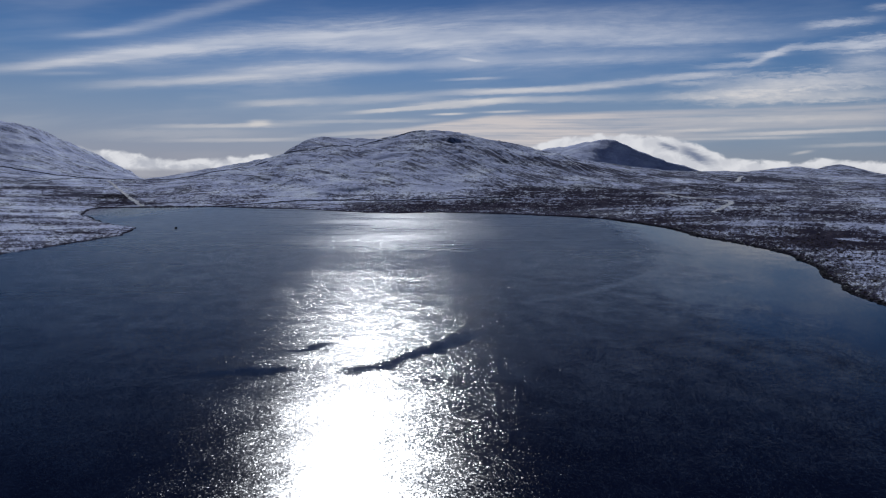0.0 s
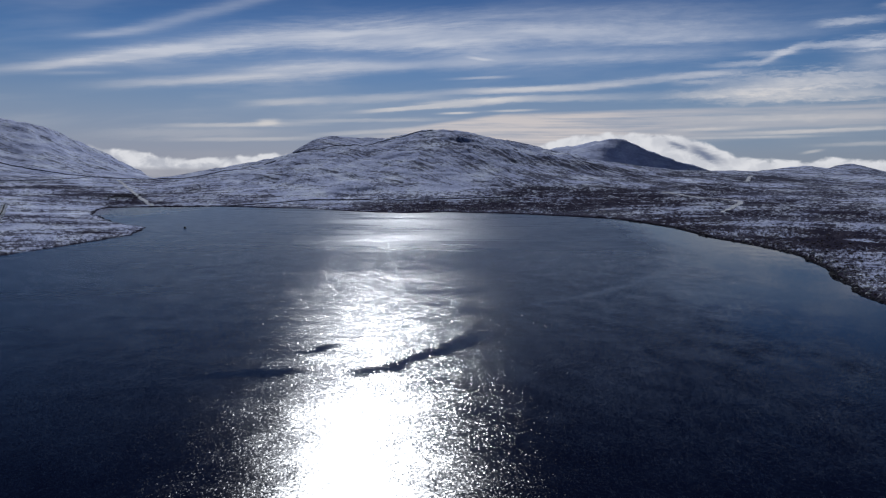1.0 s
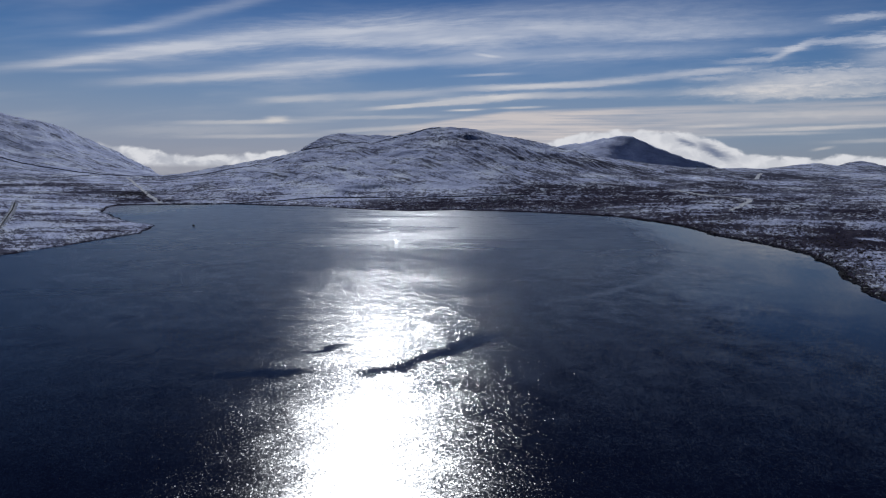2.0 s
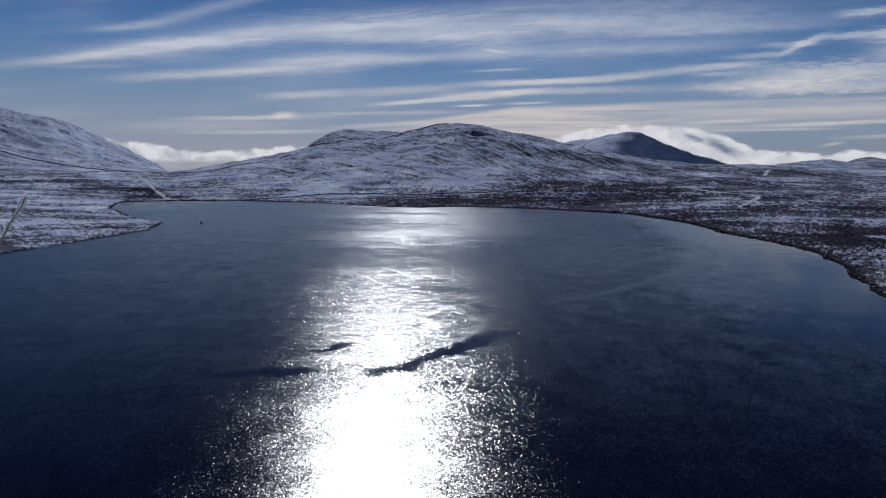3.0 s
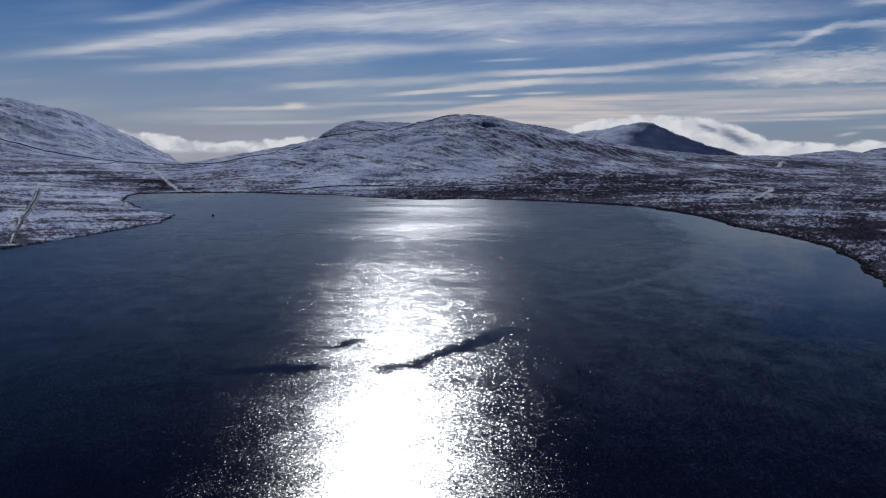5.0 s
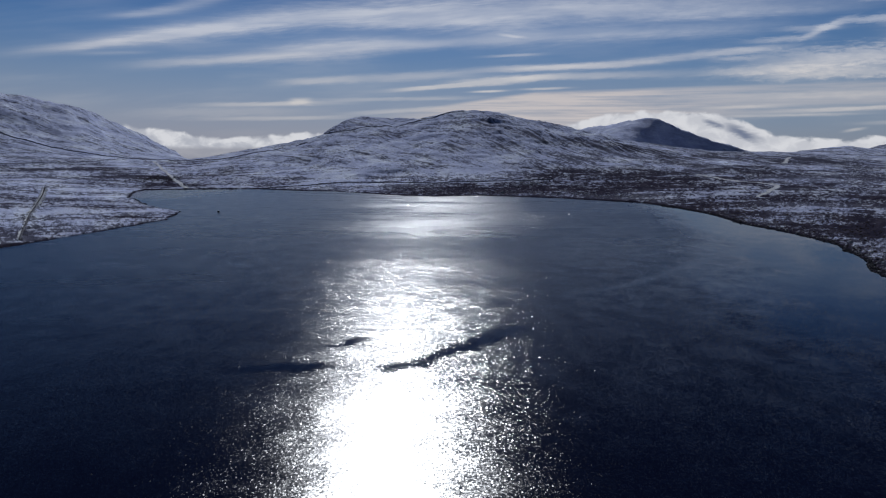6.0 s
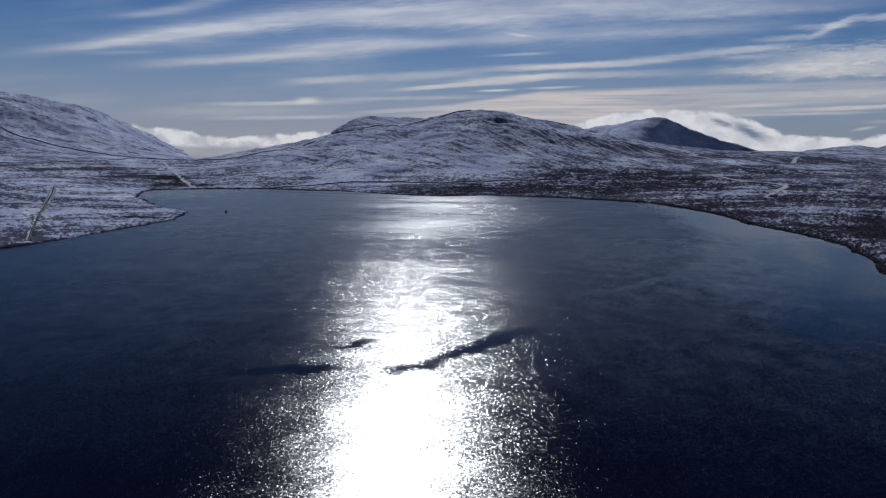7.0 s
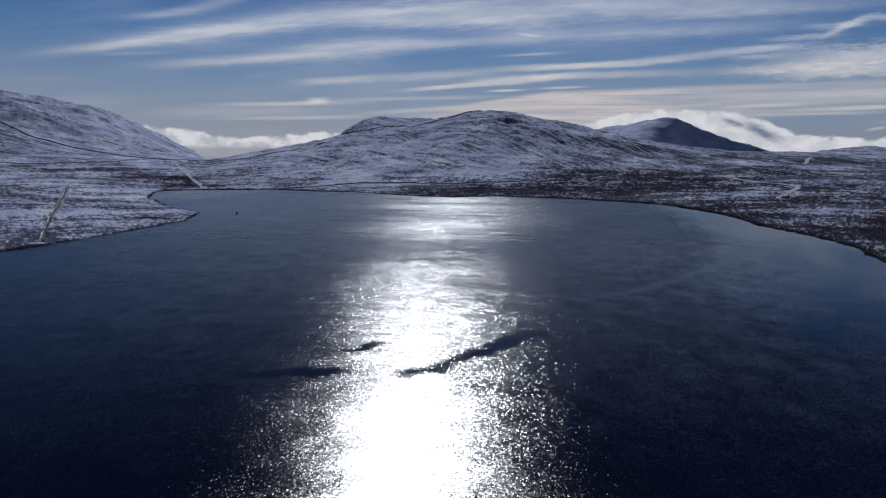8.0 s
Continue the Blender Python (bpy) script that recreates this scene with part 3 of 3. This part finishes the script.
def build_land():
    front = np.arange(-40, 37, 0.1)
    rest = np.arange(37, 320, 4.0)
    radii = np.concatenate([[2.0, 80.0, 180.0], spaced(260, 1300, 0.006), spaced(1312, 2300, 0.010), spaced(2340, 4900, 0.05)])

    def sheet(x, y):
        z = ground_height(x, y)
        return z, snow_cover(x, y, z, 0)
    me = grid_mesh("ground", np.concatenate([front, rest]), radii, sheet, closed=True)
    me.materials.append(MOOR)
    tagged(new("ground", me), "heather and grass moor with thin broken snow round the lake", "ground", kind="structure")

    def hill(name, key, step, ratio, label):
        h = HILLS[key]
        angles = np.arange(h["line"][0][0], h["line"][-1][0], step)
        far = min(h["crest"] * 1.03 + 1.6 * h["back"], 4950)

        def sheet(x, y):
            up = hill_height(x, y, **h)
            z = ground_height(x, y) + up - 0.6
            return z, snow_cover(x, y, z, np.clip(up / 12, 0, 1))
        me = grid_mesh(name, angles, spaced(h["foot"], far, ratio), sheet)
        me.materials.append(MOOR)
        tagged(new(name, me), label, "hill", kind="structure")
    hill("broad_hill", "main", 0.07, 0.0045, "broad rounded hill under thin snow behind the lake")
    hill("rear_hill", "rear", 0.1, 0.008, "snowy shoulder of a hill behind the broad hill")
    hill("steep_hill", "west", 0.08, 0.006, "long smooth snow-dusted hillside with dark heather lines")
    hill("far_mountain", "peak", 0.08, 0.006, "distant blue mountain with a dark shaded face")
    hill("low_hill", "east", 0.12, 0.01, "low snow-dusted rise at the edge of the moor")
    hill("misty_hill", "misty", 0.15, 0.01, "faint far hill under the cloud bank")


def build_water():
    def calm_edge(x, y):
        # water in the lee of the eastern bank and in the inlet behind the cape
        east = np.clip((np.degrees(np.arctan2(x, y)) - 9) / 9, 0, 1)
        inlet = 0.75 * np.clip((-x - 300) / 80, 0, 1) * np.clip((y - 780) / 120, 0, 1)
        near = np.clip(-shore_distance(x, y), 0, None)
        return x * 0, np.maximum(np.exp(-near / 85) * east, np.exp(-near / 90) * inlet)
    me = grid_mesh("lake_water", np.concatenate([np.arange(-40, 40, 0.5), np.arange(40, 320, 4.0)]), np.concatenate([[0.01, 60, 140], spaced(220, 1180, 0.02)]), calm_edge, closed=True)
    me.materials.append(WATER)
    tagged(new("lake_water", me), "dark blue lake water ruffled by wind with sun glitter", "water", kind="structure")


build_land()
build_water()


# ---- things on the land ----
def part(name, bm, mat, parent=None, label=""):
    me = bpy.data.meshes.new(name)
    bm.to_mesh(me)
    bm.free()
    me.materials.append(mat)
    ob = new(name, me)
    ob.parent = parent
    if label:
        tagged(ob, label)
    return ob


def plain(name, low, high, size, rough=0.85, bump=0.3):
    """A rough mottled surface between two colours."""
    mat, n, bsdf, out = material(name)
    at = n.add("ShaderNodeTexCoord").outputs["Object"]
    coarse = n.noise(at, size, 5.0, 0.62)[0]
    fine = n.noise(at, size * 6, 3.0, 0.6)[0]
    mixed = n.m("ADD", n.m("MULTIPLY", coarse, 0.7), n.m("MULTIPLY", fine, 0.3))
    n.link(n.colors(mixed, [(0.36, low), (0.64, high)]), bsdf.inputs["Base Color"])
    bsdf.inputs["Roughness"].default_value = rough
    bsdf.inputs["Specular IOR Level"].default_value = 0.0 if rough > 0.6 else 0.3
    b = n.add("ShaderNodeBump")
    b.inputs["Strength"].default_value = bump
    b.inputs["Distance"].default_value = 0.2
    n.link(mixed, b.inputs["Height"])
    n.link(b.outputs[0], bsdf.inputs["Normal"])
    return mat


STONE = plain("dark_stone", (0.018, 0.018, 0.022), (0.095, 0.094, 0.105), 0.9)
PALE_STONE = plain("lichen_granite", (0.20, 0.20, 0.21), (0.48, 0.49, 0.52), 0.8)
FROSTED = plain("frosted_stone", (0.05, 0.052, 0.07), (0.22, 0.225, 0.26), 0.5)
SNOW = plain("drifted_snow", (0.52, 0.55, 0.64), (0.78, 0.80, 0.85), 0.25, 0.7, 0.2)
TRACK = plain("snowy_gravel", (0.24, 0.25, 0.30), (0.82, 0.84, 0.9), 0.16, 0.85)
HEATHER = plain("heather", (0.016, 0.013, 0.015), (0.085, 0.070, 0.062), 1.2)
RUBBER = plain("weathered_black_plastic", (0.02, 0.022, 0.026), (0.06, 0.064, 0.072), 2.0, 0.5)
STEEL = plain("galvanised_steel", (0.05, 0.052, 0.055), (0.12, 0.124, 0.13), 3.0, 0.65)


def run_of(points, step):
    """Places every so many metres along a rounded line, with the direction there."""
    p = np.array(points, float)
    for _ in range(2):
        p = np.concatenate([p[:1], np.stack([0.75 * p[:-1] + 0.25 * p[1:], 0.25 * p[:-1] + 0.75 * p[1:]], 1).reshape(-1, 2), p[-1:]])
    along = np.concatenate([[0], np.cumsum(np.hypot(*np.diff(p, axis=0).T))])
    at = np.linspace(0, along[-1], max(int(along[-1] / step), 2))
    x, y = np.interp(at, along, p[:, 0]), np.interp(at, along, p[:, 1])
    dx, dy = np.gradient(x), np.gradient(y)
    length = np.hypot(dx, dy)
    return x, y, dx / length, dy / length


def strip(points, step, profile, seed, wild=0.0):
    """A bmesh that follows the ground along a line. profile: across, height above ground, how much that height varies."""
    x, y, dx, dy = run_of(points, step)
    bm = bmesh.new()
    rows = []
    for k, (across, high, varies) in enumerate(profile):
        wobble = wild * relief(x, y, 14, 3, seed + 3 * k)
        px, py = x + dy * (across + wobble), y - dx * (across + wobble)
        pz = land_height(px, py) + high + varies * relief(px, py, 2.6, 2, seed + 40 + k)
        rows.append([bm.verts.new(v) for v in zip(px, py, pz)])
    for a, b in zip(rows, rows[1:]):
        for k in range(len(a) - 1):
            bm.faces.new((a[k], b[k], b[k + 1], a[k + 1]))
    bm.faces.new([r[0] for r in rows])
    bm.faces.new([r[-1] for r in reversed(rows)])
    bmesh.ops.recalc_face_normals(bm, faces=bm.faces)
    return bm


def track(name, points, width, label, seed):
    """A track: a slightly raised bed with rounded shoulders and two faint ruts."""
    w = width / 2
    bed = [(-w - 0.8, -0.8, 0), (-w, 0.25, 0.12), (-0.55 * w, 0.32, 0.05), (-0.3 * w, 0.40, 0.05), (0, 0.46, 0.06), (0.3 * w, 0.40, 0.05), (0.55 * w, 0.32, 0.05), (w, 0.25, 0.08), (w + 0.8, -0.8, 0)]
    ob = part(name, strip(points, 3.0, bed, seed, 1.8), TRACK)
    return tagged(ob, label, "track", kind="structure")


def stone_wall(points, high, thick, label, seed, drift=0.0, mat=STONE):
    """A dry-stone wall: a battered body with an uneven top, and snow along it."""
    wall = tagged(new("stone_wall"), label, "wall", group="stone walls")
    t = thick / 2
    part("wall_body", strip(points, 1.3, [(-t * 1.25, -0.6, 0), (-t, 0.75 * high, 0.12), (-0.6 * t, high, 0.45), (0.6 * t, high, 0.45), (t, 0.75 * high, 0.12), (t * 1.25, -0.6, 0)], seed), mat, wall)
    if drift:
        part("snow_drift", strip(points, 3.0, [(t * 0.9, -0.4, 0), (t + 0.1, 0.7 * high, 0.3), (t + 0.4 * drift, 0.4 * high, 0.5), (t + drift, -0.5, 0.2)], seed + 7, 1.3), SNOW, wall, "snow drifted against the wall")
    return wall


def rock_shape(rng, flat=0.7):
    """An angular stone: a jittered icosahedron with its twenty faces."""
    bm = bmesh.new()
    bmesh.ops.create_icosphere(bm, subdivisions=1, radius=0.5)
    stretch = Vector((rng.uniform(0.8, 1.3), rng.uniform(0.7, 1.1), flat * rng.uniform(0.8, 1.2)))
    for v in bm.verts:
        v.co = Vector(a * b for a, b in zip(v.co, stretch)) * rng.uniform(0.82, 1.15)
    return bm


def scatter(name, x, y, size, sink, mat, label, category, rng, flat=0.7, parent=None):
    """Many small stones or tufts in one mesh."""
    t = (1 + 5 ** 0.5) / 2
    base = np.array([(-1, t, 0), (1, t, 0), (-1, -t, 0), (1, -t, 0), (0, -1, t), (0, 1, t), (0, -1, -t), (0, 1, -t), (t, 0, -1), (t, 0, 1), (-t, 0, -1), (-t, 0, 1)]) / 3.8
    tri = np.array([(0, 11, 5), (0, 5, 1), (0, 1, 7), (0, 7, 10), (0, 10, 11), (1, 5, 9), (5, 11, 4), (11, 10, 2), (10, 7, 6), (7, 1, 8),
                    (3, 9, 4), (3, 4, 2), (3, 2, 6), (3, 6, 8), (3, 8, 9), (4, 9, 5), (2, 4, 11), (6, 2, 10), (8, 6, 7), (9, 8, 1)])
    count = len(x)
    turn = rng.uniform(0, 2 * math.pi, count)
    v = base[None] * rng.uniform(0.75, 1.25, (count, 12, 1)) * size[:, None, None]
    v = v * np.stack([rng.uniform(0.8, 1.4, count), rng.uniform(0.8, 1.2, count), flat * rng.uniform(0.7, 1.3, count)], -1)[:, None]
    c, s = np.cos(turn)[:, None], np.sin(turn)[:, None]
    v = np.stack([v[..., 0] * c - v[..., 1] * s, v[..., 0] * s + v[..., 1] * c, v[..., 2]], -1)
    z = np.maximum(land_height(x, y), -0.4) + size * (0.3 * flat - sink)
    v = v + np.stack([x, y, z], -1)[:, None]
    faces = (tri[None] + 12 * np.arange(count)[:, None, None]).reshape(-1, 3)
    me = bpy.data.meshes.new(name)
    me.from_pydata(v.reshape(-1, 3).tolist(), [], faces.tolist())
    me.materials.append(mat)
    ob = new(name, me)
    if parent:
        ob.parent = parent
        return tagged(ob, label)
    return tagged(ob, label, category, kind="stuff")


def tumbled(wall, points, count, spread, low, high, mat, name, label, seed, flat=0.7):
    """Stones or lumps of snow strewn along a wall."""
    rng = np.random.default_rng(seed)
    x, y, dx, dy = run_of(points, 1.0)
    k = rng.integers(0, len(x), count)
    off = rng.normal(0, spread, count)
    scatter(name, x[k] + dy[k] * off, y[k] - dx[k] * off, rng.uniform(low, high, count), 0.1, mat, label, "stones", rng, flat, wall)


def build_tracks_and_walls():
    track("track", [(322, 850), (345, 890), (372, 936), (397, 980), (402, 1009), (390, 1028), (377, 1046), (369, 1082), (364, 1134), (352, 1190)], 6.0, "snow-covered gravel track with a sharp bend on the moor", 301)
    track("hill_track", [(583, 1427), (612, 1480), (640, 1550), (682, 1635)], 7.0, "short snowy stretch of track high on the moor", 311)
    track("shore_track", [(-790, 1682), (-777, 1658), (-675, 1471), (-582, 1295), (-518, 1179), (-467, 1087), (-441, 1043)], 5.5, "straight snowy track that comes down to the lake", 321)
    upper, lower = [(-583, 923), (-546, 860), (-509, 798), (-450, 697)], [(-470, 731), (-419, 645), (-375, 567), (-334, 498), (-311, 460)]
    wall = stone_wall(upper, 1.1, 1.4, "snow-plastered dry-stone wall on the low cape", 331, 2.0)
    tumbled(wall, upper, 420, 1.4, 1.6, 3.4, SNOW, "snow_lumps", "lumps of wind-packed snow on the wall", 15, 0.5)
    tumbled(wall, upper, 40, 2.2, 0.8, 1.5, STONE, "fallen_stones", "", 16)
    wall = stone_wall(lower, 0.7, 1.4, "tumbled dry-stone wall running to the shore, snow beside it", 335, 1.2, FROSTED)
    tumbled(wall, lower, 220, 1.6, 0.6, 1.4, STONE, "fallen_stones", "", 17)
    tumbled(wall, lower[:3], 130, 2.2, 1.2, 2.6, SNOW, "snow_lumps", "small drifts between the stones", 18, 0.4)
    stone_wall([(-1450, 1925), (-1374, 1892), (-1287, 1835), (-1214, 1795), (-1147, 1785), (-1042, 1736), (-962, 1723), (-876, 1698), (-819, 1729), (-772, 1787), (-693, 1757), (-623, 1707), (-571, 1721), (-515, 1745), (-478, 1790), (-455, 1850)], 1.1, 1.0,
               "long frosted dry-stone wall along the foot of the steep hill", 341, mat=FROSTED)
    stone_wall([(-328, 1053), (-284, 1082), (-237, 1122), (-180, 1150), (-124, 1138), (-68, 1120), (4, 1132), (58, 1133), (109, 1138)], 0.55, 0.9, "low frosted dry-stone wall along the foot of the broad hill", 361, mat=FROSTED)
    stone_wall([(1985 * math.sin(radians(a)), 1985 * math.cos(radians(a))) for a in np.arange(-12.5, -0.5, 1.0)], 1.0, 1.2, "frosted dry-stone wall along the crest of the broad hill", 371, mat=FROSTED)
    stone_wall([(-1010, 1330), (-904, 1338), (-899, 1443), (-838, 1434), (-863, 1594), (-859, 1691)], 1.1, 1.0, "frosted dry-stone wall crossing the lower slope", 351, mat=FROSTED)


def build_buoy(x, y):
    """A round mooring buoy: drum, rubber collar, lid with a lifting eye."""
    buoy = tagged(new("buoy"), "dark round mooring buoy floating on the lake", "buoy")
    buoy.location, buoy.scale = (x, y, 0), (0.75, 0.75, 0.75)

    def turned(points, sides=28):
        bm = bmesh.new()
        rings = [[bm.verts.new((r * math.cos(2 * math.pi * k / sides), r * math.sin(2 * math.pi * k / sides), z)) for k in range(sides)] for r, z in points]
        for a, b in zip(rings, rings[1:]):
            for k in range(sides):
                bm.faces.new((a[k], a[(k + 1) % sides], b[(k + 1) % sides], b[k]))
        bm.faces.new(rings[0][::-1])
        bm.faces.new(rings[-1])
        return bm
    part("drum", turned([(1.1, -0.9), (1.35, -0.7), (1.42, 0.0), (1.42, 1.5), (1.3, 1.85), (1.05, 1.98)]), RUBBER, buoy)
    part("collar", turned([(1.43, 0.42), (1.62, 0.47), (1.68, 0.6), (1.62, 0.73), (1.43, 0.78)]), RUBBER, buoy, "thick rubber fender ring")
    part("lid", turned([(0.9, 1.985), (0.88, 2.08), (0.3, 2.14), (0.12, 2.15)]), STEEL, buoy, "galvanised lid")
    bm = bmesh.new()
    for k in range(14):
        a, b = math.pi * k / 13, math.pi * (k + 1) / 13
        if k < 13:
            ends = []
            for c in (a, b):
                ends.append([bm.verts.new(((0.3 + 0.05 * math.cos(f)) * math.cos(c), 0.05 * math.sin(f), 2.12 + (0.3 + 0.05 * math.cos(f)) * math.sin(c))) for f in (0, 1.57, 3.14, 4.71)])
            for i in range(4):
                bm.faces.new((ends[0][i], ends[0][(i + 1) % 4], ends[1][(i + 1) % 4], ends[1][i]))
    part("lifting_eye", bm, STEEL, buoy, "steel lifting eye")


def near_shore(count, spread, lo, hi, first, last, rng):
    """Random places along a stretch of the lake's edge, between lo and hi metres up the bank."""
    pts = np.array(SHORE[first:last + 1], float)
    seg = np.hypot(*np.diff(pts, axis=0).T)
    k = rng.choice(len(seg), count, p=seg / seg.sum())
    u = rng.uniform(0, 1, count)[:, None]
    p = pts[k] * (1 - u) + pts[k + 1] * u + rng.normal(0, spread, (count, 2))
    d = shore_distance(p[:, 0], p[:, 1]) + 2.2 * relief(p[:, 0], p[:, 1], 26, 4, 11)
    keep = (d > lo) & (d < hi)
    return p[keep, 0], p[keep, 1]


def build_stones():
    rng = np.random.default_rng(4)
    x, y = near_shore(7000, 3.0, -0.6, 2.6, 0, 12, rng)
    scatter("shore_stones", x, y, rng.lognormal(-0.4, 0.45, len(x)), 0.15, STONE, "dark wet stones along the lake shore", "stones", rng)
    x, y = near_shore(5000, 4.0, -0.6, 3.0, 12, 33, rng)
    scatter("far_shore_stones", x, y, rng.lognormal(-0.5, 0.45, len(x)), 0.2, STONE, "dark stones along the far shore", "stones", rng)
    x, y = near_shore(1300, 14.0, 1.0, 26.0, 0, 9, rng)
    scatter("bank_stones", x, y, rng.lognormal(-0.35, 0.5, len(x)), 0.2, PALE_STONE, "pale lichen-covered stones on the bank", "stones", rng)
    x, y = near_shore(1500, 40.0, 20.0, 150.0, 11, 16, rng)
    scatter("moor_stones", x, y, rng.lognormal(0.2, 0.5, len(x)), 0.2, PALE_STONE, "scattered pale stones on the dark moor", "stones", rng)
    # heather tussocks on the bank and the moor behind it
    x, y = near_shore(6000, 60.0, 3.0, 160.0, 0, 10, rng)
    scatter("heather_tussocks", x, y, rng.lognormal(-0.1, 0.4, len(x)), 0.1, HEATHER, "dark heather tussocks poking through the snow", "heather", rng, 0.5)
    # dark rubble beside the track at the head of the lake
    count = 800
    x, y = rng.normal(-545, 16, count), rng.normal(1180, 45, count)
    scatter("rubble", x, y, rng.lognormal(0.15, 0.35, count), 0.15, STONE, "heap of dark rubble beside the snowy track", "rubble", rng)
    count = 70
    x, y = rng.normal(76, 14, count), rng.normal(1098, 16, count)
    scatter("granite_outcrop", x, y, rng.lognormal(0.75, 0.35, count), 0.2, PALE_STONE, "pale granite blocks lying together on the moor", "stones", rng)
    # single boulders on the bank
    pick = random.Random(8)
    xs, ys = near_shore(160, 5.0, 0.3, 9.0, 0, 8, rng)
    shapes = []
    for k, (bx, by) in enumerate(zip(xs[:36], ys[:36])):
        size = pick.uniform(1.3, 2.6)
        m = pose(bx, by, float(land_height(bx, by)[0]) + 0.12 * size, 0, 0, pick.uniform(0, 360))
        if k < 4:
            ob = tagged(part("boulder", rock_shape(pick), PALE_STONE if k % 2 else STONE), "grey granite boulder on the stony bank" if k % 2 else "dark boulder on the stony bank", "boulder", group="boulders on the bank")
            ob.scale = (size, size, size)
            ob.matrix_basis = m @ Matrix.Diagonal((size, size, size, 1))
            shapes.append(ob)
        else:
            copy_thing(shapes[k % 4], m)


build_tracks_and_walls()
build_buoy(-258, 685)
build_stones()
